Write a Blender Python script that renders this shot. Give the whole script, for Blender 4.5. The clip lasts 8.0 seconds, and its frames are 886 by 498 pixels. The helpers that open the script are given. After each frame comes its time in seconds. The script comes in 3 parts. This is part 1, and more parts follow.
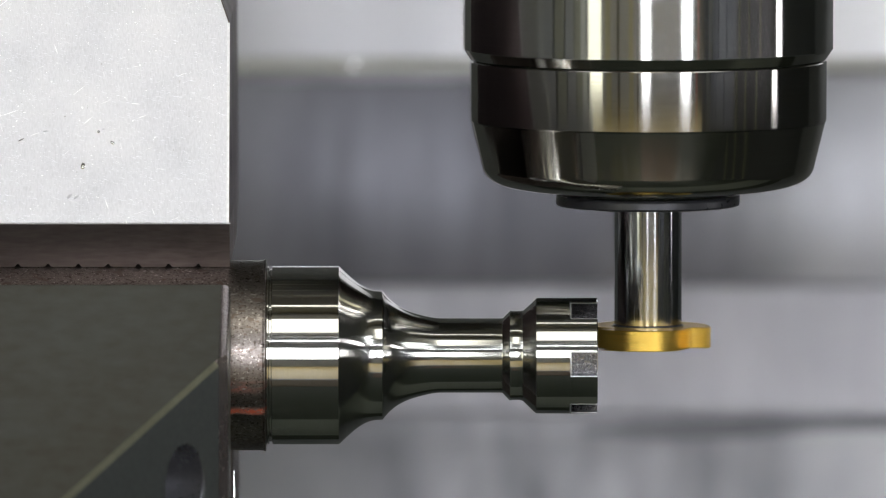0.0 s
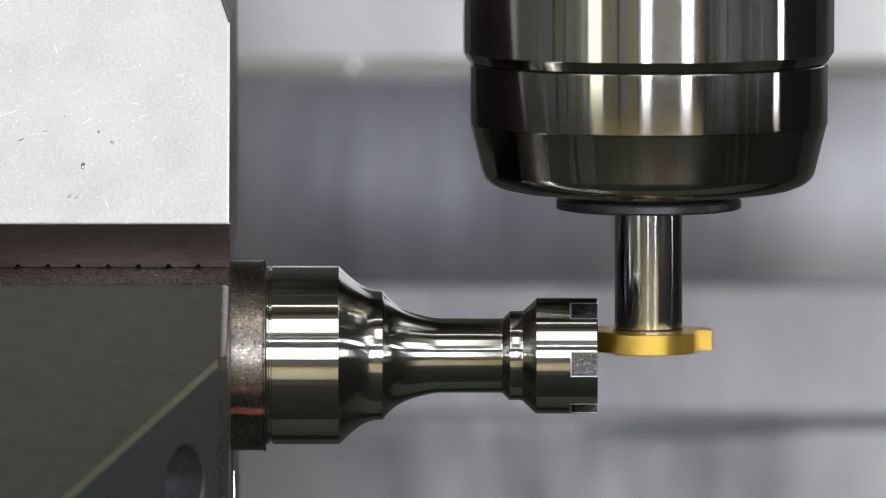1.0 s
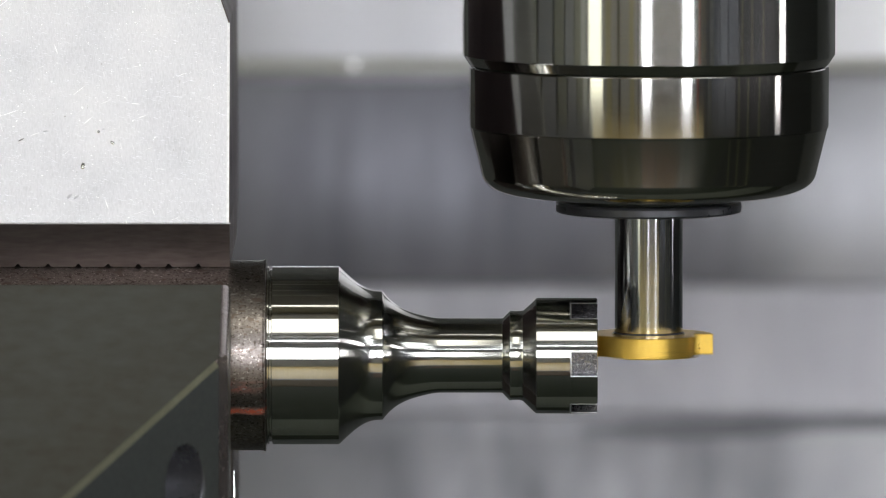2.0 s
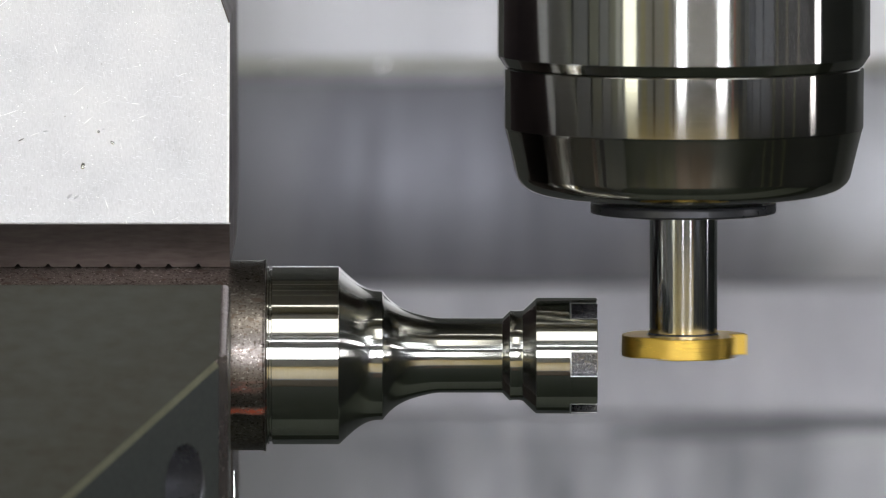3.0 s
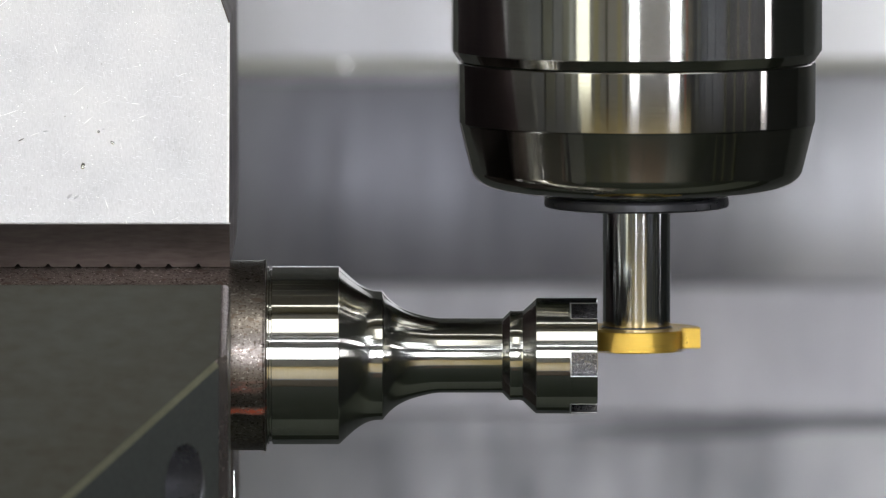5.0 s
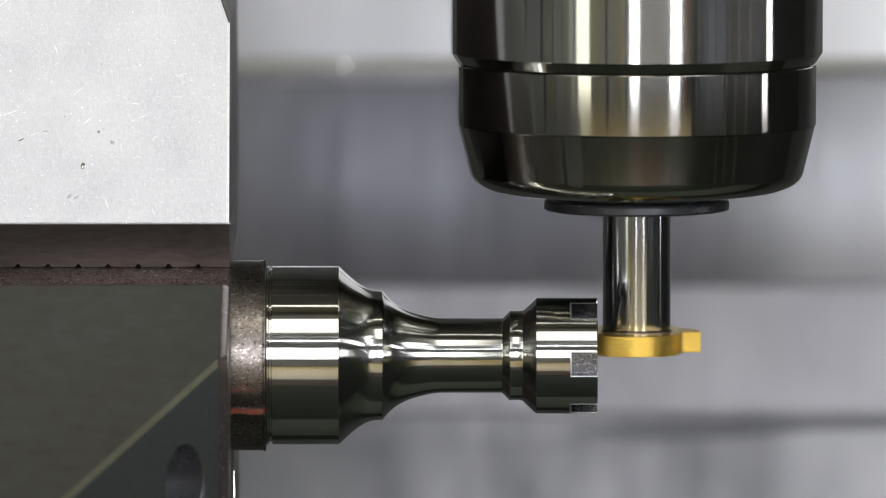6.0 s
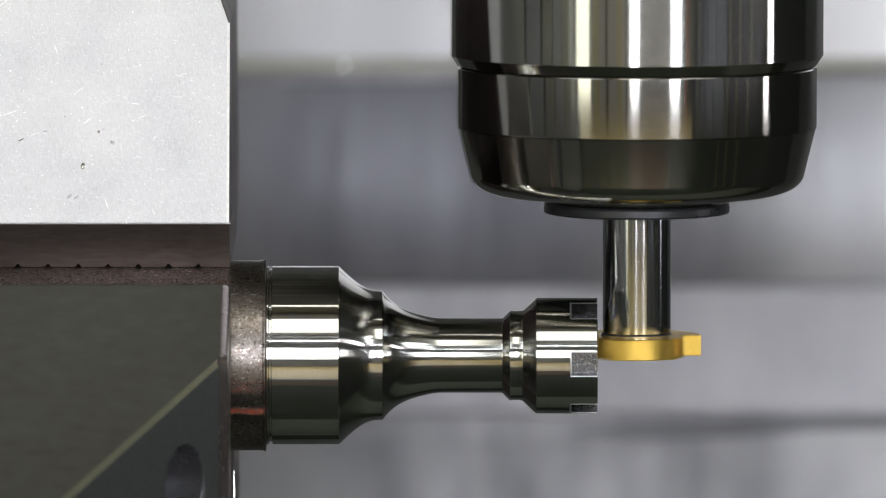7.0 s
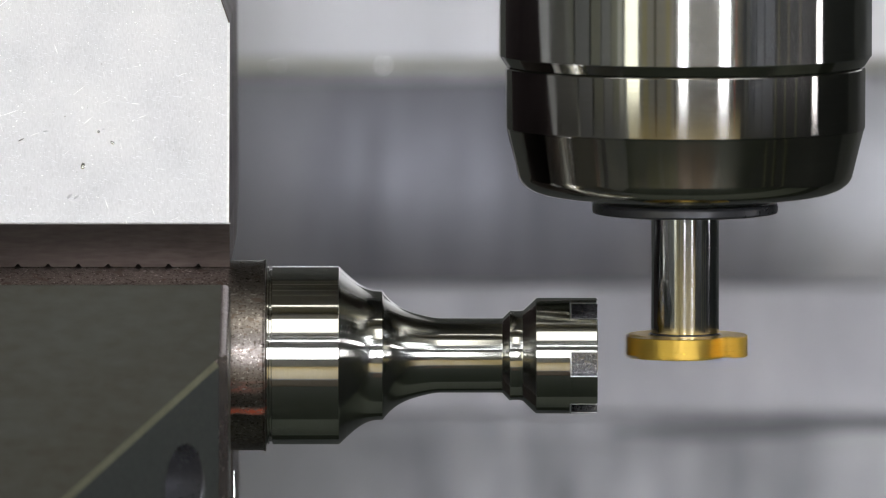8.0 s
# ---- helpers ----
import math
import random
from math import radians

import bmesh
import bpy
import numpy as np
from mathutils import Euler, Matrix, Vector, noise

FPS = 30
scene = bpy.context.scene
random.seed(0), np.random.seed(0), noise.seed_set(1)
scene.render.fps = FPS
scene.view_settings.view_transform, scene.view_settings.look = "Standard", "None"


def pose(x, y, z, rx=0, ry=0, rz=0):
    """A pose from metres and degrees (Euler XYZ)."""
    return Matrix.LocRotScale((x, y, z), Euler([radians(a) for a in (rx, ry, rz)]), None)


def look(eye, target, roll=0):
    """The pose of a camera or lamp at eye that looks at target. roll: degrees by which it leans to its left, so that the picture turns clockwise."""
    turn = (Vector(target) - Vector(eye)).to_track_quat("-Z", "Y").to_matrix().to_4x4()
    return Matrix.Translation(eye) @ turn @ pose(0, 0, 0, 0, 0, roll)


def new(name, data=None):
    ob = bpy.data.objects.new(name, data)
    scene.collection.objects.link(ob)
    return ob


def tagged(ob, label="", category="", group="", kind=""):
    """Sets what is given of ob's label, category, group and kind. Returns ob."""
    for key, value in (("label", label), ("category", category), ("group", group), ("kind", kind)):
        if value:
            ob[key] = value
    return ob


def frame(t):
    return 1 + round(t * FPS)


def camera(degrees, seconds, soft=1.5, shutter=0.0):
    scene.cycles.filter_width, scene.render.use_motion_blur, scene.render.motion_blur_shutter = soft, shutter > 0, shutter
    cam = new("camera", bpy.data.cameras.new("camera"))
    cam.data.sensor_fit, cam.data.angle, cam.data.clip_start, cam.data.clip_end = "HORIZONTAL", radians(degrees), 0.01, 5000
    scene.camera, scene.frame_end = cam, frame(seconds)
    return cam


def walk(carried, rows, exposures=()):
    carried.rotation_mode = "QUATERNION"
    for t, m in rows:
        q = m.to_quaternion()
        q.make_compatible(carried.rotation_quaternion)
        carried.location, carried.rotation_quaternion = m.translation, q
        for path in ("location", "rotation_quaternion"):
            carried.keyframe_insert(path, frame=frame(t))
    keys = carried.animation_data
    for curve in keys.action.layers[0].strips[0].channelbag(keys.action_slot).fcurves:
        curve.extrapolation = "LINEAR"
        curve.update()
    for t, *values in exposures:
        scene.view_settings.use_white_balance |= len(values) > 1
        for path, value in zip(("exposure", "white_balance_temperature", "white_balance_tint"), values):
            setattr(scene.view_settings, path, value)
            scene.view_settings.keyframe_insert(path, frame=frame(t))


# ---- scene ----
# ---- camera ----
MM = 0.001
AXIS_Z = 1.0                      # height of the workpiece axis over the shop floor
TILT = radians(4.7)
REACH = 2.1
AIM = (0.0, 0.0, AXIS_Z + 0.01886)
EYE = (0.0, AIM[1] - REACH * math.cos(TILT), AIM[2] + REACH * math.sin(TILT))
cam = camera(4.2766, 8.0, soft=1.05, shutter=0.3)
cam.data.dof.use_dof = True
cam.data.dof.focus_distance = 2.104
cam.data.dof.aperture_fstop = 23.0
walk(cam, [(0.0, look(EYE, AIM)), (8.0, look(EYE, AIM))], exposures=[(0.0, 0.02), (8.0, 0.02)])

# ---- world ----
world = bpy.data.worlds.new("shop_air")
world.use_nodes = True
world.node_tree.nodes["Background"].inputs[0].default_value = (0.5, 0.52, 0.55, 1)
world.node_tree.nodes["Background"].inputs[1].default_value = 0.07
scene.world = world


# ---- materials ----
def surface(name, base, rough=0.5, metal=0.0, second=None, coarse=40.0, fine=900.0, stretch=(1, 1, 1),
            mix=0.5, bump=0.2, depth=0.00005, rough_span=0.1, aniso=0.0, axis="", turn=0.0, coat=0.0):
    """A node material with two scales of variation in colour, gloss and relief."""
    m = bpy.data.materials.new(name)
    m.use_nodes = True
    n, l = m.node_tree.nodes, m.node_tree.links
    b = n["Principled BSDF"]
    co = n.new("ShaderNodeTexCoord")
    mp = n.new("ShaderNodeMapping")
    mp.inputs["Scale"].default_value = stretch
    l.new(co.outputs["Object"], mp.inputs["Vector"])
    big = n.new("ShaderNodeTexNoise")
    big.inputs["Scale"].default_value = coarse
    big.inputs["Detail"].default_value = 4
    l.new(co.outputs["Object"], big.inputs["Vector"])
    small = n.new("ShaderNodeTexNoise")
    small.inputs["Scale"].default_value = fine
    small.inputs["Detail"].default_value = 3
    l.new(mp.outputs["Vector"], small.inputs["Vector"])
    blend = n.new("ShaderNodeMath")
    blend.operation = "MULTIPLY_ADD"
    blend.inputs[1].default_value = 0.5
    half = n.new("ShaderNodeMath")
    half.operation = "MULTIPLY"
    half.inputs[1].default_value = 0.5
    l.new(small.outputs["Fac"], half.inputs[0])
    l.new(big.outputs["Fac"], blend.inputs[0])
    l.new(half.outputs[0], blend.inputs[2])
    ramp = n.new("ShaderNodeMapRange")
    ramp.inputs["From Min"].default_value = 0.5 - 0.5 * mix
    ramp.inputs["From Max"].default_value = 0.5 + 0.5 * mix
    l.new(blend.outputs[0], ramp.inputs["Value"])
    colour = n.new("ShaderNodeMix")
    colour.data_type = "RGBA"
    colour.inputs[6].default_value = (*base, 1)
    colour.inputs[7].default_value = (*(second or [c * 0.85 for c in base]), 1)
    l.new(ramp.outputs[0], colour.inputs[0])
    l.new(colour.outputs[2], b.inputs["Base Color"])
    gloss = n.new("ShaderNodeMapRange")
    gloss.inputs["From Min"].default_value = 0.3
    gloss.inputs["From Max"].default_value = 0.7
    gloss.inputs["To Min"].default_value = max(0.02, rough - rough_span)
    gloss.inputs["To Max"].default_value = min(1.0, rough + rough_span)
    l.new(blend.outputs[0], gloss.inputs["Value"])
    l.new(gloss.outputs[0], b.inputs["Roughness"])
    b.inputs["Metallic"].default_value = metal
    b.inputs["Coat Weight"].default_value = coat
    if bump:
        bp = n.new("ShaderNodeBump")
        bp.inputs["Strength"].default_value = bump
        bp.inputs["Distance"].default_value = depth
        l.new(small.outputs["Fac"], bp.inputs["Height"])
        l.new(bp.outputs[0], b.inputs["Normal"])
    if aniso:
        b.inputs["Anisotropic"].default_value = aniso
        b.inputs["Anisotropic Rotation"].default_value = turn
        if axis:
            tg = n.new("ShaderNodeTangent")
            tg.direction_type, tg.axis = "RADIAL", axis
            l.new(tg.outputs[0], b.inputs["Tangent"])
    return m


def tone_ramp(m, lo, hi, colour):
    """Paints reflected tone along x on sheet metal, ragged border; colour is end tone."""
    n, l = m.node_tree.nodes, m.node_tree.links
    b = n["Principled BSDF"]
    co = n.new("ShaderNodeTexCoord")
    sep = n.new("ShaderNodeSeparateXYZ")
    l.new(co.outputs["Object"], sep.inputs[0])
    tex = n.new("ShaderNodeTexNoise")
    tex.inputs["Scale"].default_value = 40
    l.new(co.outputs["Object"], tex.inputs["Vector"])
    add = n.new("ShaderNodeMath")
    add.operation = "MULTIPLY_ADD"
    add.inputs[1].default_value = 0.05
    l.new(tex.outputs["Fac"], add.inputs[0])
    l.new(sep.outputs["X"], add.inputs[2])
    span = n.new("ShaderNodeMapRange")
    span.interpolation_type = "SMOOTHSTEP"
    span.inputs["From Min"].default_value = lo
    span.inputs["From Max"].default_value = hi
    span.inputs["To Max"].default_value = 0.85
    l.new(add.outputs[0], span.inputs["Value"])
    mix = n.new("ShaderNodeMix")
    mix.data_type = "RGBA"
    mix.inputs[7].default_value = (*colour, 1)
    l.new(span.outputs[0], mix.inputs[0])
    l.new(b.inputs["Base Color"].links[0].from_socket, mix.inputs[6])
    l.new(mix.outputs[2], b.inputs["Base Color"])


def lamp_glow(name, colour, strength):
    m = bpy.data.materials.new(name)
    m.use_nodes = True
    n, l = m.node_tree.nodes, m.node_tree.links
    em = n.new("ShaderNodeEmission")
    em.inputs[0].default_value = (*colour, 1)
    em.inputs[1].default_value = strength
    l.new(em.outputs[0], n["Material Output"].inputs[0])
    return m


M_TURNED = surface("turned_steel", (0.66, 0.655, 0.63), 0.13, 1.0, (0.52, 0.52, 0.49), 60, 2500, (3, 0.05, 0.05), 0.4, 0.15, 0.00002, 0.025, 1.0, "X", 0.25)
M_HOLDER = surface("turned_holder_steel", (0.66, 0.66, 0.65), 0.135, 1.0, (0.52, 0.52, 0.505), 60, 1200, (0.05, 0.05, 3), 0.6, 0.0, 0.00001, 0.02, 0.97, "Z", 0.25)
M_NUT = surface("turned_nut_steel", (0.46, 0.45, 0.435), 0.125, 1.0, (0.36, 0.35, 0.335), 60, 1200, (0.05, 0.05, 3), 0.6, 0.0, 0.00001, 0.02, 0.97, "Z", 0.25)
M_TAPER = surface("polished_taper_steel", (0.62, 0.6, 0.55), 0.11, 1.0, (0.5, 0.48, 0.44), 60, 1200, (0.05, 0.05, 3), 0.6, 0.0, 0.00001, 0.02, 0.9, "Z", 0.25)
M_SHANK = surface("ground_carbide", (0.6, 0.62, 0.655), 0.11, 1.0, (0.54, 0.56, 0.6), 60, 1500, (0.05, 0.05, 3), 0.6, 0.0, 0.00001, 0.02, 1.0, "Z", 0.25)
M_COLLAR = surface("blackened_collar", (0.085, 0.088, 0.1), 0.32, 0.6, (0.07, 0.07, 0.08), 80, 1200, (1, 1, 1), 0.5, 0.1, 0.00002, 0.08)
M_GOLD = surface("titanium_nitride", (0.8, 0.53, 0.1), 0.32, 1.0, (0.64, 0.435, 0.1), 120, 2200, (1, 1, 1), 0.5, 0.15, 0.00002, 0.08)
M_WASHER = surface("pale_seat_ring", (0.6, 0.5, 0.24), 0.3, 1.0, None, 100, 900, (1, 1, 1), 0.5, 0.0)
M_CHROME = surface("polished_chrome", (0.8, 0.8, 0.8), 0.1, 1.0, None, 100, 900, (1, 1, 1), 0.5, 0.0, 0.00001, 0.02)
M_GLINT = surface("brushed_glint_facet", (0.6, 0.6, 0.6), 0.18, 1.0, None, 100, 900, (1, 1, 1), 0.5, 0.0, 0.00001, 0.02)
M_EDGE = surface("worn_bright_edge", (0.9, 0.9, 0.91), 0.4, 1.0, (0.6, 0.6, 0.61), 900, 4000, (1, 1, 0.5), 0.5, 0.4, 0.00004, 0.12)
M_SLOT = surface("milled_slot_steel", (0.34, 0.335, 0.35), 0.28, 1.0, (0.045, 0.045, 0.05), 1800, 5200, (1, 1, 0.6), 0.34, 0.8, 0.00009, 0.14)
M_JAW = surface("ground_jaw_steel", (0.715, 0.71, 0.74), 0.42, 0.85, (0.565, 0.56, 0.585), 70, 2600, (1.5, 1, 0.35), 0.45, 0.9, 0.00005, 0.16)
M_JAWDARK = surface("dark_jaw_steel", (0.23, 0.195, 0.18), 0.48, 0.75, (0.09, 0.07, 0.065), 60, 1300, (0.2, 1, 1), 0.6, 0.4, 0.00006, 0.1)
# jaw side turned from the lamps, its shade put into the colour
M_SIDE = surface("shaded_jaw_side", (0.165, 0.128, 0.13), 0.46, 0.9, (0.095, 0.074, 0.076), 60, 1300, (1, 1, 0.3), 0.6, 0.4, 0.00005, 0.1)
M_CHUCK = surface("ground_chuck_steel", (0.24, 0.24, 0.22), 0.4, 0.9, (0.185, 0.185, 0.17), 40, 900, (1, 1, 1), 0.5, 0.1, 0.00003, 0.08)
# tip bevel under the jaw face, shade put into the colour
M_TIP = surface("shaded_tip_steel", (0.235, 0.2, 0.192), 0.46, 0.92, (0.11, 0.09, 0.085), 70, 1300, (0.2, 1, 1), 0.5, 0.4, 0.00006, 0.1)
M_OLIVE = surface("blackened_jaw_steel", (0.15, 0.156, 0.135), 0.45, 0.6, (0.122, 0.112, 0.085), 22, 260, (1, 1, 1), 0.36, 0.05, 0.00003, 0.08)
M_CUT = surface("dark_cut_steel", (0.12, 0.131, 0.126), 0.45, 0.6, (0.094, 0.103, 0.098), 30, 900, (1, 1, 1), 0.5, 0.15, 0.00003, 0.08)
M_BEVEL = surface("worn_bevel_steel", (0.38, 0.38, 0.28), 0.45, 0.85, (0.29, 0.29, 0.21), 200, 1500, (1, 1, 1), 0.5, 0.1, 0.00003, 0.08)
M_RIM = surface("rubbed_jaw_rim", (0.6, 0.55, 0.54), 0.24, 0.9, (0.24, 0.17, 0.16), 90, 1500, (1, 1, 0.4), 0.5, 0.2, 0.00004, 0.08)
M_BORE = surface("bored_steel", (0.3, 0.3, 0.32), 0.3, 0.85, (0.2, 0.2, 0.22), 100, 1500, (1, 1, 1), 0.5, 0.1, 0.00003, 0.08)
M_COVER = surface("brushed_cover_steel", (0.425, 0.42, 0.45), 0.45, 0.9, (0.3, 0.295, 0.32), 30, 100, (1.2, 1, 0.2), 0.5, 0.0, 0.0001, 0.08)
# one sheet metal in several tones, reflected light and dark put into the colour
M_COVERMID = surface("half_shaded_cover_steel", (0.39, 0.385, 0.41), 0.48, 0.9, (0.18, 0.18, 0.2), 42, 110, (1.2, 1, 0.3), 0.4, 0.0, 0.0001, 0.08)
# dark base colour holds the dark surroundings the middle sheet would mirror
M_COVERDARK = surface("shaded_cover_steel", (0.165, 0.165, 0.187), 0.42, 0.85, (0.088, 0.088, 0.102), 28, 110, (1.5, 1, 0.15), 0.5, 0.0, 0.0001, 0.08)
# dark colour for the streak reflected along the lower seam
M_SEAM = surface("seam_streak_steel", (0.21, 0.21, 0.23), 0.45, 0.9, (0.1, 0.1, 0.11), 12, 45, (1.2, 1, 0.3), 0.5, 0.0, 0.0001, 0.08)
M_COVERTOP = surface("lit_cover_steel", (0.63, 0.63, 0.66), 0.45, 0.9, (0.43, 0.43, 0.455), 7, 45, (1.2, 1, 0.12), 0.5, 0.0, 0.0001, 0.08)
# reflections that brighten or darken the sheets sideways, painted as ramps
tone_ramp(M_COVERMID, 0.09, 0.12, (0.44, 0.44, 0.46))
tone_ramp(M_COVERMID, 0.03, -0.02, (0.26, 0.26, 0.28))
tone_ramp(M_COVERTOP, 0.06, 0.13, (0.79, 0.79, 0.81))
tone_ramp(M_COVERDARK, 0.005, -0.02, (0.19, 0.19, 0.21))
tone_ramp(M_COVERDARK, 0.06, 0.13, (0.4, 0.4, 0.42))
M_SEAL = surface("wiper_strip", (0.52, 0.52, 0.46), 0.6, 0.0, (0.42, 0.42, 0.36), 20, 200, (1, 1, 1), 0.5, 0.1, 0.0001)
M_PAINT = surface("machine_paint", (0.16, 0.165, 0.17), 0.5, 0.0, (0.13, 0.135, 0.14), 3, 60, (1, 1, 1), 0.6, 0.1, 0.0003)
M_TRAY = surface("chip_tray_coating", (0.034, 0.04, 0.03), 0.6, 0.0, (0.045, 0.052, 0.04), 6, 90, (1, 1, 1), 0.6, 0.2, 0.0005)
M_TRAY.node_tree.nodes["Principled BSDF"].inputs["Specular IOR Level"].default_value = 0.1
M_PLATE_OLIVE = surface("olive_sheet_paint", (0.078, 0.082, 0.042), 0.6, 0.0, (0.058, 0.062, 0.032), 12, 90, (1, 1, 1), 0.6, 0.2, 0.0005)
M_PLATE_BROWN = surface("brown_sheet_paint", (0.12, 0.076, 0.045), 0.6, 0.0, (0.085, 0.054, 0.034), 12, 90, (1, 1, 1), 0.6, 0.2, 0.0005)
M_PLATE_GREY = surface("grey_sheet_paint", (0.035, 0.036, 0.035), 0.6, 0.0, (0.04, 0.04, 0.038), 12, 90, (1, 1, 1), 0.6, 0.2, 0.0005)
M_PLATE_PALE = surface("pale_sheet_edge", (0.11, 0.11, 0.08), 0.5, 0.0, (0.08, 0.08, 0.06), 12, 90, (1, 1, 1), 0.6, 0.2, 0.0005)
for m in (M_PLATE_OLIVE, M_PLATE_BROWN, M_PLATE_GREY, M_PLATE_PALE):
    m.node_tree.nodes["Principled BSDF"].inputs["Specular IOR Level"].default_value = 0.1
M_CHUTE = surface("grey_green_chute_paint", (0.14, 0.155, 0.125), 0.6, 0.0, (0.1, 0.115, 0.09), 6, 90, (1, 1, 1), 0.6, 0.1, 0.0005)
M_FLOOR = surface("shop_floor_resin", (0.4, 0.3, 0.11), 0.5, 0.0, (0.32, 0.242, 0.09), 1.5, 40, (1, 1, 1), 0.6, 0.1, 0.0005)
M_WALL = surface("shop_wall_plaster", (0.36, 0.375, 0.385), 0.8, 0.0, (0.31, 0.325, 0.335), 1.0, 50, (1, 1, 1), 0.6, 0.1, 0.0005)
M_HOUSING = surface("lamp_housing_enamel", (0.3, 0.3, 0.3), 0.4, 0.0, None, 10, 100, (1, 1, 1), 0.5, 0.0)
M_BLACK = surface("black_enclosure_panel", (0.05, 0.054, 0.052), 0.4, 0.0, (0.062, 0.066, 0.062), 3, 60, (1, 1, 1), 0.6, 0.1, 0.0003)
M_OCHRE_TRIM = surface("olive_trim_paint", (0.3, 0.3, 0.16), 0.4, 0.0, None, 10, 100)
M_LIGHTPANEL = surface("light_enclosure_panel", (0.75, 0.75, 0.71), 0.28, 0.0, (0.66, 0.66, 0.63), 3, 60, (1, 1, 1), 0.6, 0.1, 0.0003)
M_WHITE = lamp_glow("wall_light_white", (0.94, 0.955, 1.0), 27)
M_STRIP = lamp_glow("strip_light_white", (1.0, 0.97, 0.97), 12)
M_POSTLAMP = lamp_glow("post_light_cream", (1.0, 0.97, 0.85), 1.6)
M_CREAM = lamp_glow("ceiling_light_cream", (1.0, 0.98, 0.87), 3.2)
M_HALL = lamp_glow("hall_light_white", (0.92, 0.97, 1.0), 6)
M_YELLOW = lamp_glow("wall_light_cream", (1.0, 0.99, 0.78), 4.4)
M_DIM = lamp_glow("added_wide_glow_bluish", (0.9, 0.95, 1.0), 0.1)
M_EDGELAMP = lamp_glow("edge_light_white", (1.0, 0.98, 0.9), 4.0)
M_SLIM = lamp_glow("slim_light_white", (1.0, 0.96, 1.0), 9)


def raw_stock(name):
    """Scaled, rusty bar stock with an orange paint mark low on its front."""
    m = surface(name, (0.37, 0.335, 0.31), 0.34, 0.9, (0.12, 0.1, 0.09), 1300, 5000, (0.45, 1, 1), 0.5, 0.4, 0.00005, 0.12)
    n, l = m.node_tree.nodes, m.node_tree.links
    b = n["Principled BSDF"]
    before = b.inputs["Base Color"].links[0].from_socket
    co = n.new("ShaderNodeTexCoord")
    sep = n.new("ShaderNodeSeparateXYZ")
    l.new(co.outputs["Object"], sep.inputs[0])
    noise_ = n.new("ShaderNodeTexNoise")
    noise_.inputs["Scale"].default_value = 500
    noise_.inputs["Detail"].default_value = 5
    mp = n.new("ShaderNodeMapping")
    mp.inputs["Scale"].default_value = (0.35, 1, 1)
    l.new(co.outputs["Object"], mp.inputs[0])
    l.new(mp.outputs[0], noise_.inputs["Vector"])
    wob = n.new("ShaderNodeMath")
    wob.operation = "MULTIPLY_ADD"
    wob.inputs[1].default_value = 0.0015
    l.new(noise_.outputs["Fac"], wob.inputs[0])
    l.new(sep.outputs["Z"], wob.inputs[2])
    total = None
    for centre, width, weight in ((-0.00775, 0.0009, 0.9), (-0.0034, 0.0013, 0.45), (-0.0061, 0.0005, 0.35)):
        d = n.new("ShaderNodeMath")
        d.operation = "SUBTRACT"
        d.inputs[1].default_value = centre
        l.new(wob.outputs[0], d.inputs[0])
        a = n.new("ShaderNodeMath")
        a.operation = "ABSOLUTE"
        l.new(d.outputs[0], a.inputs[0])
        r = n.new("ShaderNodeMapRange")
        r.inputs["From Min"].default_value = width
        r.inputs["From Max"].default_value = width * 0.2
        r.inputs["To Max"].default_value = weight
        l.new(a.outputs[0], r.inputs["Value"])
        if total is None:
            total = r.outputs[0]
        else:
            mx = n.new("ShaderNodeMath")
            mx.operation = "MAXIMUM"
            l.new(total, mx.inputs[0])
            l.new(r.outputs[0], mx.inputs[1])
            total = mx.outputs[0]
    patch = n.new("ShaderNodeMapRange")
    patch.inputs["From Min"].default_value = 0.38
    patch.inputs["From Max"].default_value = 0.55
    l.new(noise_.outputs["Fac"], patch.inputs["Value"])
    both = n.new("ShaderNodeMath")
    both.operation = "MULTIPLY"
    l.new(total, both.inputs[0])
    l.new(patch.outputs[0], both.inputs[1])
    paint = n.new("ShaderNodeMix")
    paint.data_type = "RGBA"
    paint.inputs[7].default_value = (0.46, 0.075, 0.018, 1)
    l.new(both.outputs[0], paint.inputs[0])
    l.new(before, paint.inputs[6])
    l.new(paint.outputs[2], b.inputs["Base Color"])
    inv = n.new("ShaderNodeMath")
    inv.operation = "MULTIPLY_ADD"
    inv.inputs[1].default_value = -0.95
    inv.inputs[2].default_value = 1.0
    l.new(both.outputs[0], inv.inputs[0])
    l.new(inv.outputs[0], b.inputs["Metallic"])
    return m


M_RAW = raw_stock("scaled_bar_stock")


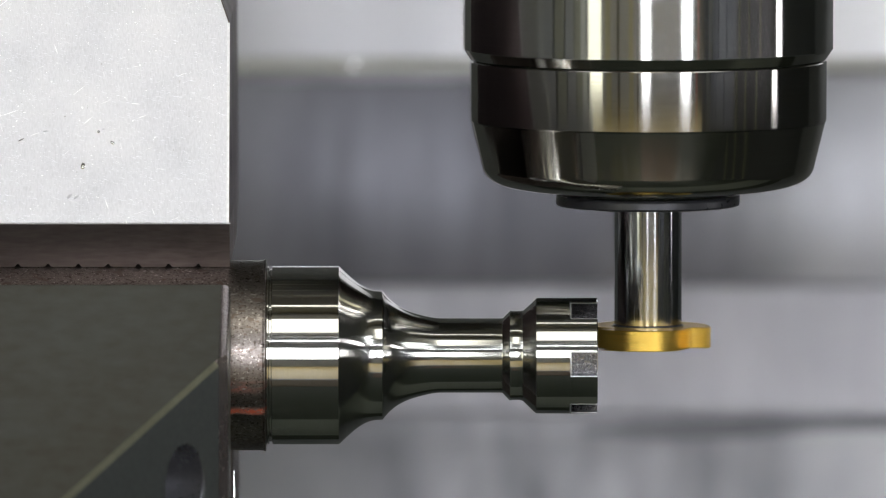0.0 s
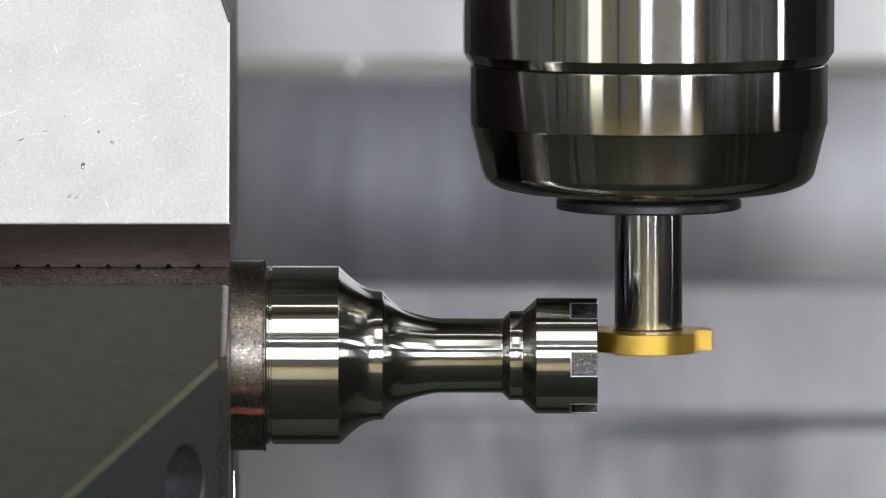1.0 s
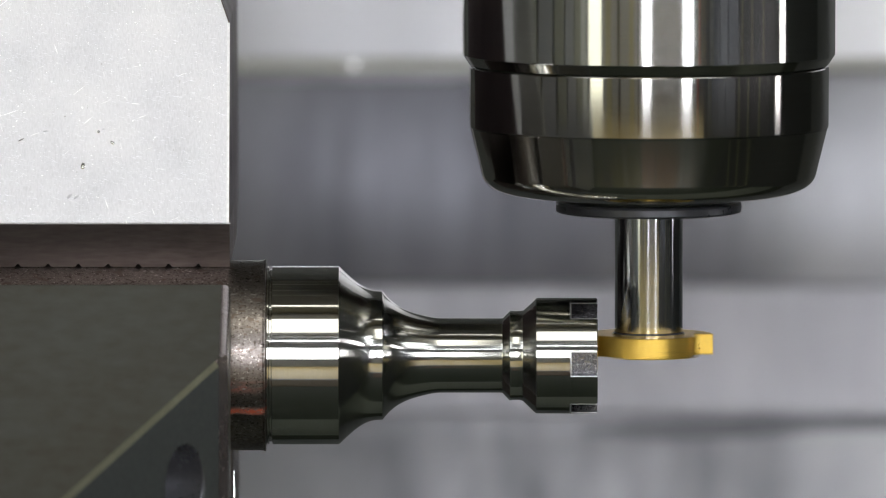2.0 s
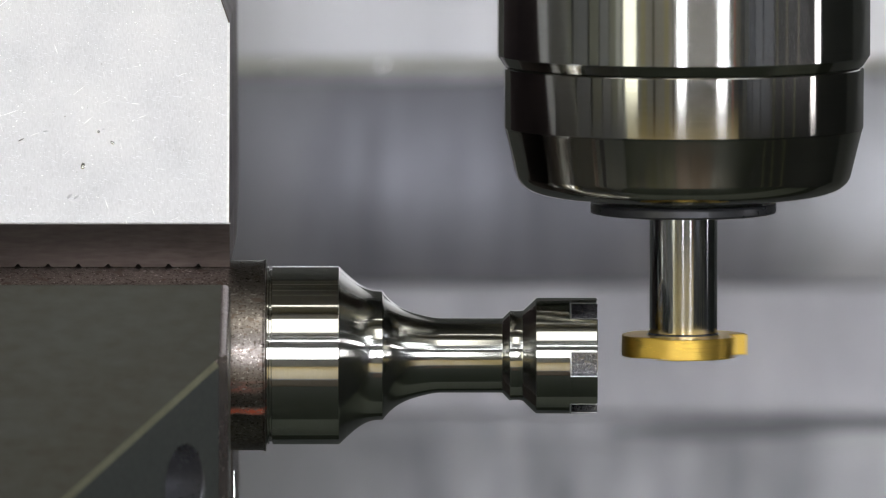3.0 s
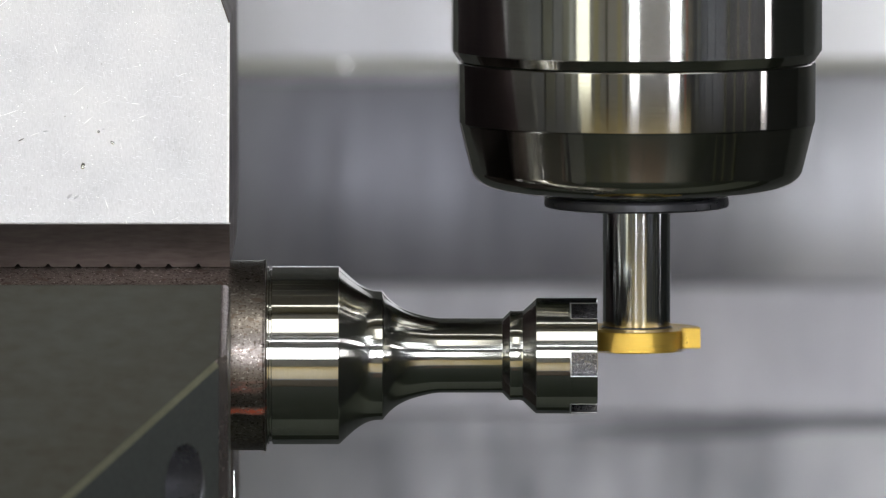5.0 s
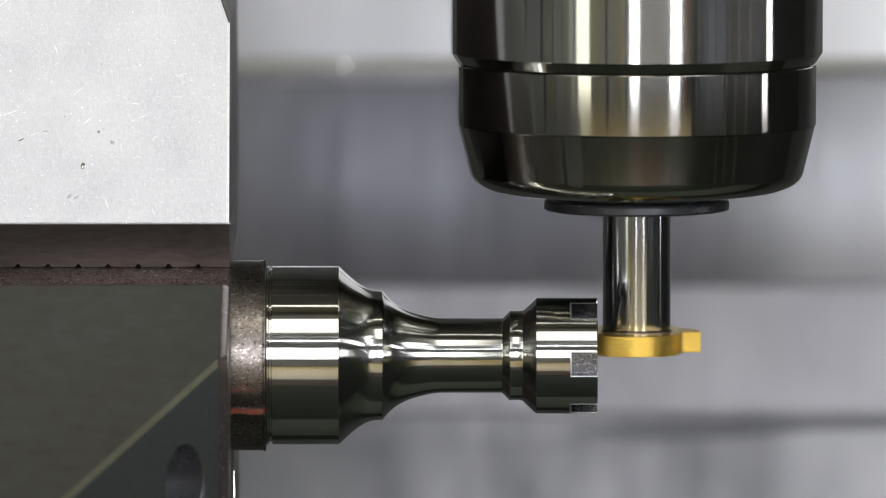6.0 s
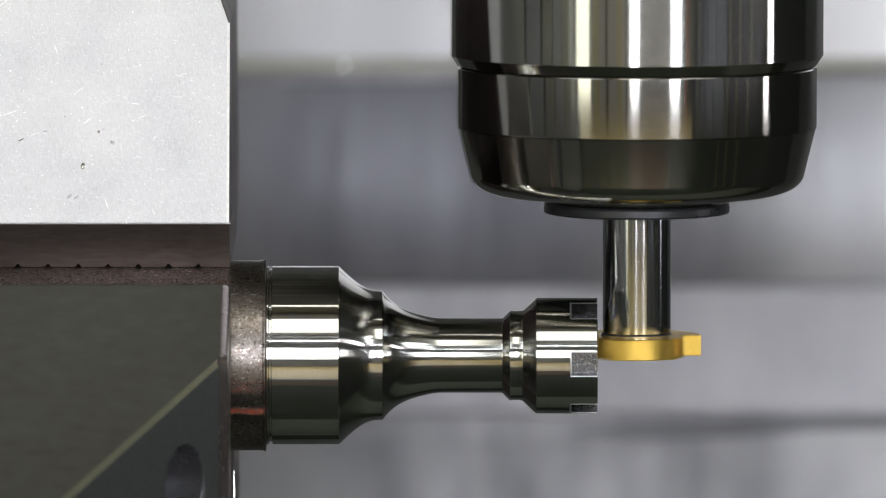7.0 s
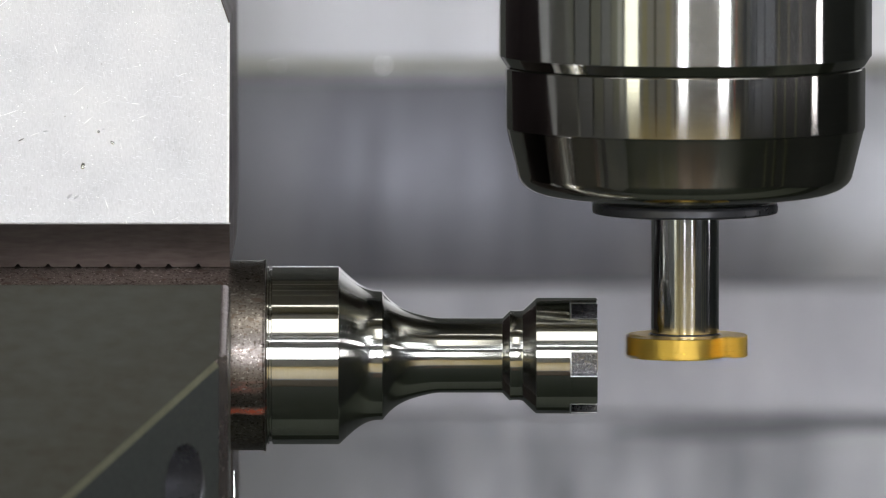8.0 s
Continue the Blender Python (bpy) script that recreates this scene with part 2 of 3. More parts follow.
def scratched(m, layers):
    """Adds fine bright or dark scratches: layers of (turn in the face, scale, across, threshold, colour)."""
    n, l = m.node_tree.nodes, m.node_tree.links
    b = n["Principled BSDF"]
    co = n.new("ShaderNodeTexCoord")
    for turn, scale, across, cut, colour in layers:
        rot = n.new("ShaderNodeMapping")
        rot.inputs["Rotation"].default_value = (0, radians(turn), 0)
        l.new(co.outputs["Object"], rot.inputs[0])
        mp = n.new("ShaderNodeMapping")
        mp.inputs["Scale"].default_value = (1, 1, across)
        l.new(rot.outputs[0], mp.inputs[0])
        tex = n.new("ShaderNodeTexNoise")
        tex.inputs["Scale"].default_value = scale
        tex.inputs["Detail"].default_value = 1
        l.new(mp.outputs[0], tex.inputs["Vector"])
        cutoff = n.new("ShaderNodeMapRange")
        cutoff.inputs["From Min"].default_value = cut
        cutoff.inputs["From Max"].default_value = cut + 0.05
        l.new(tex.outputs["Fac"], cutoff.inputs["Value"])
        mix = n.new("ShaderNodeMix")
        mix.data_type = "RGBA"
        mix.inputs[7].default_value = (*colour, 1)
        l.new(cutoff.outputs[0], mix.inputs[0])
        l.new(b.inputs["Base Color"].links[0].from_socket, mix.inputs[6])
        l.new(mix.outputs[2], b.inputs["Base Color"])
    return m


scratched(M_JAW, ((20, 160, 18, 0.765, (0.95, 0.95, 0.95)), (-70, 140, 14, 0.765, (0.95, 0.95, 0.95)), (-5, 220, 12, 0.765, (0.95, 0.95, 0.95)), (38, 120, 26, 0.765, (1.0, 1.0, 1.0)),
                  (75, 260, 10, 0.78, (0.5, 0.49, 0.48)), (10, 1200, 1.0, 0.79, (0.4, 0.39, 0.39)), (4, 700, 9, 0.66, (0.66, 0.655, 0.69)),
                  (30, 900, 2.5, 0.71, (0.66, 0.66, 0.69)), (0, 1300, 1.0, 0.755, (1.0, 1.0, 1.0)), (0, 2600, 1.0, 0.735, (0.95, 0.95, 0.95)), (-14, 900, 12, 0.66, (0.8, 0.8, 0.84)), (-25, 500, 5, 0.73, (0.68, 0.68, 0.7))))


# pits, scale and rubbed spots on the raw bar
scratched(M_RAW, ((0, 1500, 1.6, 0.64, (0.11, 0.088, 0.075)), (15, 2600, 1.0, 0.64, (0.1, 0.08, 0.068)), (0, 520, 2.2, 0.62, (0.19, 0.15, 0.13)),
                  (-10, 2300, 1.0, 0.69, (0.66, 0.62, 0.57)), (5, 700, 3.0, 0.68, (0.45, 0.42, 0.39))))


# ---- mesh helpers ----
def finish(bm, name, material, smooth=True, angle=25):
    bmesh.ops.recalc_face_normals(bm, faces=bm.faces[:])
    me = bpy.data.meshes.new(name)
    bm.to_mesh(me)
    bm.free()
    me.materials.append(material)
    if smooth:
        me.polygons.foreach_set("use_smooth", [True] * len(me.polygons))
        me.set_sharp_from_angle(angle=radians(angle))
    return me


def part(name, bm, material, parent, label="", smooth=True, at=None):
    ob = new(name, finish(bm, name, material, smooth))
    if at:
        ob.matrix_basis = at
    if parent:
        ob.parent = parent
    return tagged(ob, label)


def root(name, label, category, at, kind="", group=""):
    ob = new(name)
    ob.empty_display_size = 0.02
    ob.matrix_basis = at
    return tagged(ob, label, category, group, kind)


def lathe(profile, axis="Z", n=160, close=True):
    """Turn a profile of (along, radius) in millimetres round an axis."""
    bm = bmesh.new()
    rings = []
    for a, r in profile:
        ring = []
        for k in range(n):
            t = 2 * math.pi * k / n
            u, v = r * math.cos(t), r * math.sin(t)
            p = (a, u, v) if axis == "X" else (u, v, a)
            ring.append(bm.verts.new([c * MM for c in p]))
        rings.append(ring)
    for r0, r1 in zip(rings, rings[1:]):
        for k in range(n):
            bm.faces.new((r0[k], r0[(k + 1) % n], r1[(k + 1) % n], r1[k]))
    if close:
        bm.faces.new(rings[0])
        bm.faces.new(rings[-1])
    return bm


def prism(outline, lo, hi, along="X", bevel=0.0, segments=2):
    """A closed outline in millimetres swept from lo to hi. X: outline in (y, z); Y: in (x, z); Z: in (x, y)."""
    bm = bmesh.new()

    def at(p, s):
        q = {"X": (s, p[0], p[1]), "Y": (p[0], s, p[1]), "Z": (p[0], p[1], s)}[along]
        return bm.verts.new([c * MM for c in q])
    a = [at(p, lo) for p in outline]
    b = [at(p, hi) for p in outline]
    bm.faces.new(a)
    bm.faces.new(b[::-1])
    k = len(a)
    for i in range(k):
        bm.faces.new((a[i], b[i], b[(i + 1) % k], a[(i + 1) % k]))
    bmesh.ops.recalc_face_normals(bm, faces=bm.faces[:])
    if bevel:
        edges = [e for e in bm.edges if e.calc_face_angle(0) > 0.3]
        bmesh.ops.bevel(bm, geom=edges, offset=bevel * MM, segments=segments, profile=0.5, affect="EDGES")
    return bm


def box(x0, x1, y0, y1, z0, z1, bevel=0.0, segments=2):
    return prism([(x0, y0), (x1, y0), (x1, y1), (x0, y1)], z0, z1, "Z", bevel, segments)


def setting(name, bm, material, label, category):
    ob = new(name, finish(bm, name, material, False))
    ob.location.z = AXIS_Z
    return tagged(ob, label, category, kind="structure")


HERE = pose(0, 0, AXIS_Z)

# ---- the shop and the machine's enclosure ----
setting("floor", box(-5000, 5000, -6000, 2500, -1100, -1000), M_FLOOR, "worn brown resin floor of the workshop", "floor")
setting("ceiling", box(-5000, 5000, -6000, 2500, 2200, 2300), M_WALL, "plain grey workshop ceiling", "ceiling")
setting("wall_south", box(-5000, 5000, -6100, -6000, -1000, 2200), M_WALL, "plain grey plaster workshop wall", "wall")
setting("wall_north", box(-5000, 5000, 2500, 2600, -1000, 2200), M_WALL, "plain grey plaster workshop wall", "wall")
setting("wall_west", box(-5100, -5000, -6000, 2500, -1000, 2200), M_WALL, "plain grey plaster workshop wall", "wall")
setting("wall_east", box(5000, 5100, -6000, 2500, -1000, 2200), M_WALL, "plain grey plaster workshop wall", "wall")
setting("enclosure_side_west", box(-790, -750, 60, 560, -1000, 950), M_LIGHTPANEL, "light grey painted machine side panel", "wall")
setting("enclosure_side_east", box(750, 790, -480, 560, -1000, 950), M_BLACK, "black painted machine side panel", "wall")
setting("enclosure_roof", box(-790, 790, -290, 560, 950, 990), M_HOUSING, "mid grey painted machine roof panel", "ceiling")
setting("enclosure_back", box(-750, 750, 520, 560, -1000, 950), M_BLACK, "black painted machine back panel", "wall")
# out-of-view pale sheet, added so the front jaw's rim mirrors something bright
setting("rim_reflector", box(132, 560, 508, 519, 150, 640, 1), M_COVERTOP, "unseen brushed steel sheet added to brighten the jaw rim", "panel")
setting("enclosure_low_west", box(-790, -750, -1040, 60, -1000, -100), M_PAINT, "dark grey painted low machine side panel", "wall")
setting("enclosure_low_east", box(750, 790, -1040, -480, -1000, -100), M_BLACK, "black painted low machine side panel", "wall")
setting("chip_tray", box(-750, 750, -1040, 520, -560, -520), M_TRAY, "black oily chip tray of the machine", "tray")
setting("enclosure_front", box(-790, 790, -1080, -1040, -1000, -515), M_PAINT, "dark grey painted panel under the machine door", "wall")


setting("chip_chute", box(-740, 740, -40, 310, -519, -512), M_CHUTE, "grey green painted chute at the back of the tray", "chute")


for y, w in ((-20, 16), (120, 30), (235, 12), (330, 40), (430, 14)):
    setting("roof_rib", box(-745, 745, y - w / 2, y + w / 2, 938, 949, 1), M_LIGHTPANEL, "pale painted rib under the machine roof", "rib")
for x0, x1, m in ((-735, -520, M_PLATE_OLIVE), (-512, -400, M_PLATE_GREY), (-392, -250, M_PLATE_OLIVE), (-246, -205, M_PLATE_PALE), (-201, -60, M_PLATE_OLIVE), (-52, 90, M_PLATE_BROWN), (98, 330, M_PLATE_BROWN), (338, 372, M_PLATE_PALE)):
    setting("sill_plate", box(x0, x1, -1035, -735, -519.5, -513, 2), m, "oily painted sheet on the chip tray", "tray plate")
for y in (-440, -330, -210):
    setting("panel_trim", box(744, 749, y - 5, y + 5, -515, 940, 1), M_OCHRE_TRIM, "narrow olive trim on the black machine panel", "trim")


def way_cover():
    """Stepped steel sheets behind the spindle, moving with it along the machine."""
    thing = root("way_cover", "stepped brushed steel way cover with wiper strip, reflections in its colours", "way cover", HERE)
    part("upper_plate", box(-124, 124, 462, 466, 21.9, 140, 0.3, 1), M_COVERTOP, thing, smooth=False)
    part("wiper_strip", box(-124, 124, 459, 465, 19.6, 21.8, 0.5, 1), M_SEAL, thing, "olive grey rubber wiper strip", smooth=False)
    bow = [(455.4 + 7.5 * (k / 10 - 0.24) ** 2, -26 + 4.33 * k) for k in range(11)]
    part("lip", box(-124, 124, 459.5, 465, 17.5, 19.5, 0.4, 1), M_COVER, thing, "pale folded sheet lip", smooth=False)
    # middle sheet's reflected dark is painted into its colour
    part("middle_plate", prism(bow + [(465, 17.3), (465, -26)], -124, 124, "X"), M_COVERDARK, thing, "bowed steel sheet, dark reflection in its colour")
    part("lower_plate", prism([(452, -26.2), (464, -26.2), (464, -54), (452, -54)], -124, 124, "X", 0.6, 2), M_COVER, thing, smooth=False)
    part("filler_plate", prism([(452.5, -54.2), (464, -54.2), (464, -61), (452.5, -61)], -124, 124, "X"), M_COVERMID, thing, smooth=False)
    # added wedge, shaped and coloured as the reflected dark streak
    part("seam_streak", prism([(30, -57.4), (48, -55.2), (70, -54.8), (122, -54.5), (122, -56.9), (84, -57.3), (64, -59.0), (48, -59.3), (30, -58.2)], 450.6, 452.3, "Y"), M_SEAM, thing, "wedge added for the dark reflected streak at the seam", smooth=False)
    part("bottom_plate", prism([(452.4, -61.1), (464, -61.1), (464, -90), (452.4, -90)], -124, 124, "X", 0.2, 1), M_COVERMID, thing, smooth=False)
    part("carriage", box(-120, 120, 466.5, 518, -90, 137, 2), M_BLACK, thing, "black carriage behind the sheets", smooth=False)
    # two glints: a small facet on each head, tilted at the wall lamp
    for x, r, up, side in ((-41.9, 0.34, -5.5, -0.3), (-19.0, 0.33, -5.5, -0.6)):
        head = part("screw", lathe([(0, 1.5), (0.6, 1.4), (0.9, 1.0)], "Z", 24), M_SEAL, thing, "small screw head in the strip", at=pose(x * MM, 458.9 * MM, 20.8 * MM, 90))
        part("glint_facet", lathe([(0.9, r), (1.3, r), (1.32, r * 0.98)], "Z", 16), M_GLINT, head, "tiny polished facet tilted to make a glint", at=pose(0, 0, 0, up, side))
    return thing


COVER = way_cover()


for y, w, m in ((-1.25e3, 120, M_PAINT), (-3.75e3, 160, M_PAINT), (-4.35e3, 60, M_BLACK), (-4.7e3, 120, M_LIGHTPANEL), (-5.5e3, 200, M_PAINT)):
    setting("ceiling_beam", box(-4990, 4990, y - w / 2, y + w / 2, 2080, 2199, 4), m, "painted steel beam across the workshop ceiling", "beam")


def wall_post(x, width, material, label):
    ob = setting("wall_post", box(x - width / 2, x + width / 2, -5999, -5940, -1000, 2199, 4), material, label, "post")
    return ob


M_RED = surface("red_pipe_paint", (0.4, 0.03, 0.03), 0.4, 0.0, None, 10, 100)
M_BLUE = surface("blue_cabinet_paint", (0.06, 0.068, 0.09), 0.5, 0.0, None, 10, 100)
M_STEELBLUE = surface("blue_grey_cabinet_paint", (0.05, 0.055, 0.07), 0.5, 0.0, None, 10, 100)
M_RACK = surface("olive_cabinet_paint", (0.13, 0.135, 0.1), 0.5, 0.0, None, 10, 100)
M_OCHRE = surface("ochre_post_paint", (0.4, 0.39, 0.26), 0.5, 0.0, None, 10, 100)
for y, w, h, m in ((-4.55e3, 700, 900, M_RACK), (-3.75e3, 800, 1500, M_PAINT), (-2.9e3, 780, 1500, M_RACK), (-1.9e3, 1000, 1300, M_PAINT), (-0.7e3, 1200, 1500, M_RACK)):
    setting("wall_cabinet", box(-4999, -4600, y - w / 2 + 8, y + w / 2 - 8, -999, h, 6), m, "dark steel cabinet along the workshop wall", "cabinet")
for y, w in ((-5.2e3, 700), (-4.4e3, 800), (-3.5e3, 900), (-2.4e3, 1100)):
    setting("wall_cabinet", box(4600, 4999, y - w / 2 + 8, y + w / 2 - 8, -999, 1500, 6), M_STEELBLUE, "dark blue steel cabinet along the workshop wall", "cabinet")
wall_post(3.24e3, 440, M_STEELBLUE, "dark blue cabinet front on the workshop wall")
wall_post(3.52e3, 90, M_RED, "red painted pipe on the workshop wall")
wall_post(4.05e3, 900, M_BLUE, "dark blue cabinet front on the workshop wall")
wall_post(-2.9e3, 420, M_OCHRE, "ochre painted post on the workshop wall")
wall_post(-2.1e3, 160, M_BLACK, "black painted post on the workshop wall")
wall_post(-1.2e3, 300, M_OCHRE, "ochre painted post on the workshop wall")
wall_post(-0.75e3, 110, M_BLACK, "black painted post on the workshop wall")
wall_post(2.0e3, 60, M_PAINT, "grey painted post on the workshop wall")
wall_post(0.2e3, 60, M_PAINT, "grey painted post on the workshop wall")


# ---- lamps ----
def lamp(name, label, at, size, glow):
    """A flat lamp that shines along its -z."""
    thing = root(name, label, "lamp", at)
    w, h = size[0] * 500, size[1] * 500
    part("housing", box(-w - 15, w + 15, -h - 15, h + 15, 0, 30, 4), M_HOUSING, thing, smooth=False)
    part("diffuser", box(-w, w, -h, h, -6, -0.5), glow, thing, "glowing diffuser", smooth=False)
    return thing


lamp("wall_lamp", "white light panel on the plaster workshop wall", pose(-0.21, -5.97, AXIS_Z + 0.77, 90), (0.52, 1.4), M_WHITE)
lamp("wall_lamp", "white light panel on the plaster workshop wall", pose(2.6, -5.97, AXIS_Z + 0.77, 90), (0.72, 1.4), M_WHITE)
lamp("wall_lamp", "cream light panel on the plaster workshop wall", pose(-4.1, -5.97, AXIS_Z + 0.6, 90), (1.25, 1.9), M_YELLOW)
# added glow that lifts the grey mirrored between the two white panels
lamp("wall_lamp", "wide dim bluish glow panel added on the workshop wall", pose(1.16, -5.975, AXIS_Z + 0.75, 90), (2.0, 1.9), M_DIM)
lamp("ceiling_lamp", "large cream light panel on the workshop ceiling", pose(0, -2.4, AXIS_Z + 2.17), (1.2, 1.48), M_CREAM)
lamp("tube_lamp", "long thin tube light along the workshop wall", pose(1.75, -5.9, AXIS_Z + 0.9, 90), (3.3, 0.07), M_WHITE)
lamp("tube_lamp", "long thin tube light along the cabinet fronts", pose(4.55, -4.1, AXIS_Z + 0.95, 0, 90), (0.06, 2.6), M_HALL)
for x in (-2.8, 2.8):
    for y in (-2.6, -3.4, -4.2):
        lamp("ceiling_lamp", "long white light on the workshop ceiling", pose(x, y, AXIS_Z + 2.17), (2.4, 0.4), M_HALL)
lamp("tube_lamp", "slim cream light along the machine roof edge", pose(0, -0.318, AXIS_Z + 0.955), (1.4, 0.02), M_EDGELAMP)
lamp("beam_lamp", "long thin light under the workshop ceiling beam", pose(0, -4.7, AXIS_Z + 2.05), (5.0, 0.05), M_WHITE)
lamp("strip_lamp", "upright white strip light on the black machine panel", pose(0.713, -0.015, AXIS_Z + 0.018, 0, 90), (0.055, 0.045), M_STRIP)
lamp("strip_lamp", "slim white strip light slanting along the black machine panel", pose(0.713, -0.275, AXIS_Z + 0.2) @ pose(0, 0, 0, -12.5) @ pose(0, 0, 0, 0, 90), (0.034, 0.38), M_SLIM)
lamp("tube_lamp", "slim cream light slanting across the machine roof", pose(0.36, 0.2, AXIS_Z + 0.93, 0, 0, 38.9), (0.86, 0.014), M_POSTLAMP)
lamp("tube_lamp", "slim cream light upright in the machine corner", pose(0.69, 0.485, AXIS_Z + 0.67, -90), (0.014, 0.42), M_POSTLAMP)


# ---- workpiece ----
def workpiece():
    thing = root("workpiece", "turned steel workpiece with six end slots on a raw bar", "workpiece", HERE)
    raw = [(-140, 16.2), (-139, 16.85), (-33.0, 16.85), (-31.75, 16.85), (-31.55, 17.02), (-31.35, 17.0), (-31.3, 16.6), (-31.3, 10)]
    part("raw_bar", lathe(raw, "X", 192), M_RAW, thing, "scaled rusty bar end with orange paint mark")
    def fillet(points, steps):
        """A smooth turned curve through the given stations."""
        f = np.polyfit([p[0] for p in points], [p[1] for p in points], 5)
        return [(float(x), float(np.polyval(f, x))) for x in np.linspace(points[0][0], points[-1][0], steps)]
    small = fillet([(-18.3, 15.72), (-16.7, 14.2), (-15.1, 12.85), (-14.2, 12.3), (-13.4, 11.87), (-12.5, 11.6), (-11.7, 11.5), (-10.7, 11.45)], 28)
    large = fillet([(-10.6, 11.35), (-9.9, 10.55), (-9.3, 9.87), (-8.5, 9.2), (-7.7, 8.68), (-6.5, 8.1), (-5.1, 7.58), (-3.8, 7.2), (-2.4, 6.88), (-1.0, 6.68), (-0.2, 6.63)], 40)
    body = [(-31.4, 10), (-31.4, 15.5), (-31.0, 15.75), (-30.75, 15.75), (-30.6, 15.3), (-30.3, 15.3), (-30.15, 15.8), (-18.4, 15.8)]
    body += small + large + [(10.3, 6.63), (10.5, 6.7), (11.7, 7.95), (11.85, 8.05), (12.3, 7.95), (13.6, 7.95), (14.1, 8.1), (16.3, 10.2), (16.5, 10.33), (22.6, 10.33)]
    part("turned_body", lathe(body, "X", 192), M_TURNED, thing)
    # slotted end
    edge, floor_r, half = 10.33, 6.5, 2.15
    outline = []
    w = math.asin(half / edge)
    slots = [radians(a) for a in (-4, 56, 116, 176, 236, 296)]
    for i, s in enumerate(slots):
        for r, o in ((edge, -half), (floor_r, -half), (floor_r, half), (edge, half)):
            d = math.sqrt(r * r - o * o) if r == edge else r
            outline.append((-(d * math.cos(s) - o * math.sin(s)), d * math.sin(s) + o * math.cos(s)))
        for k in range(1, 16):
            a = s + w + (radians(60) - 2 * w) * k / 16
            outline.append((-edge * math.cos(a), edge * math.sin(a)))
    bm = prism(outline, 22.62, 27.3, "X")
    lips = [e for e in bm.edges if e.calc_face_angle(0) > 0.3 and any(v.co.x > 0.0255 for v in e.verts) and all(math.hypot(v.co.y, v.co.z) > 0.008 for v in e.verts)]
    bmesh.ops.bevel(bm, geom=lips, offset=0.16 * MM, segments=1, affect="EDGES")
    end = part("slotted_end", bm, M_TURNED, thing, "ring of teeth between milled slots")
    end.data.materials.append(M_SLOT)
    for face in end.data.polygons:
        c, nn = face.center, face.normal
        r = math.hypot(c.y, c.z)
        if abs(nn.x) < 0.5 and r < 0.0101 and abs(nn.y * c.y + nn.z * c.z) / r < 0.8:
            face.material_index = 1
    for s in slots:
        bm = prism([(-floor_r - 0.08, -half + 0.02), (-floor_r - 0.08, half - 0.02), (-floor_r + 0.5, half - 0.02), (-floor_r + 0.5, -half + 0.02)], 22.63, 27.25, "X")
        part("slot_floor", bm, M_SLOT, thing, "mottled milled slot floor", smooth=False, at=pose(0, 0, 0, -math.degrees(s)))
    for s in slots:
        bm = bmesh.new()
        rows = []
        for k in range(9):
            o = -w + 2 * w * k / 8
            rows.append([bm.verts.new((x * MM, -r * math.cos(s + o) * MM, r * math.sin(s + o) * MM)) for x, r in ((22.38, 10.31), (22.48, 10.43), (22.68, 10.42), (22.68, 10.15))])
        for a, b in zip(rows, rows[1:]):
            for i in range(3):
                bm.faces.new((a[i], a[i + 1], b[i + 1], b[i]))
        for side in (-1, 1):
            o = side * (half + 0.03)
            d = math.sqrt(edge * edge - o * o)
            lip = prism([(-d + 0.12, o - 0.07), (-d - 0.04, o - 0.05), (-d - 0.03, o + 0.06), (-d + 0.12, o + 0.07)], 22.5, 27.2, "X")
            part("slot_edge", lip, M_EDGE, thing, "bright burred slot edge", smooth=False, at=pose(0, 0, 0, -math.degrees(s)))
        part("slot_burr", bm, M_EDGE, thing, "fine bright burr", smooth=False)
    return thing


workpiece()


# ---- chuck jaws ----
def jaw_front(z):
    """How far forward the upper jaw's leaning face stands at a height, in millimetres."""
    return -9.8 + 0.32 * (z - 24.05)


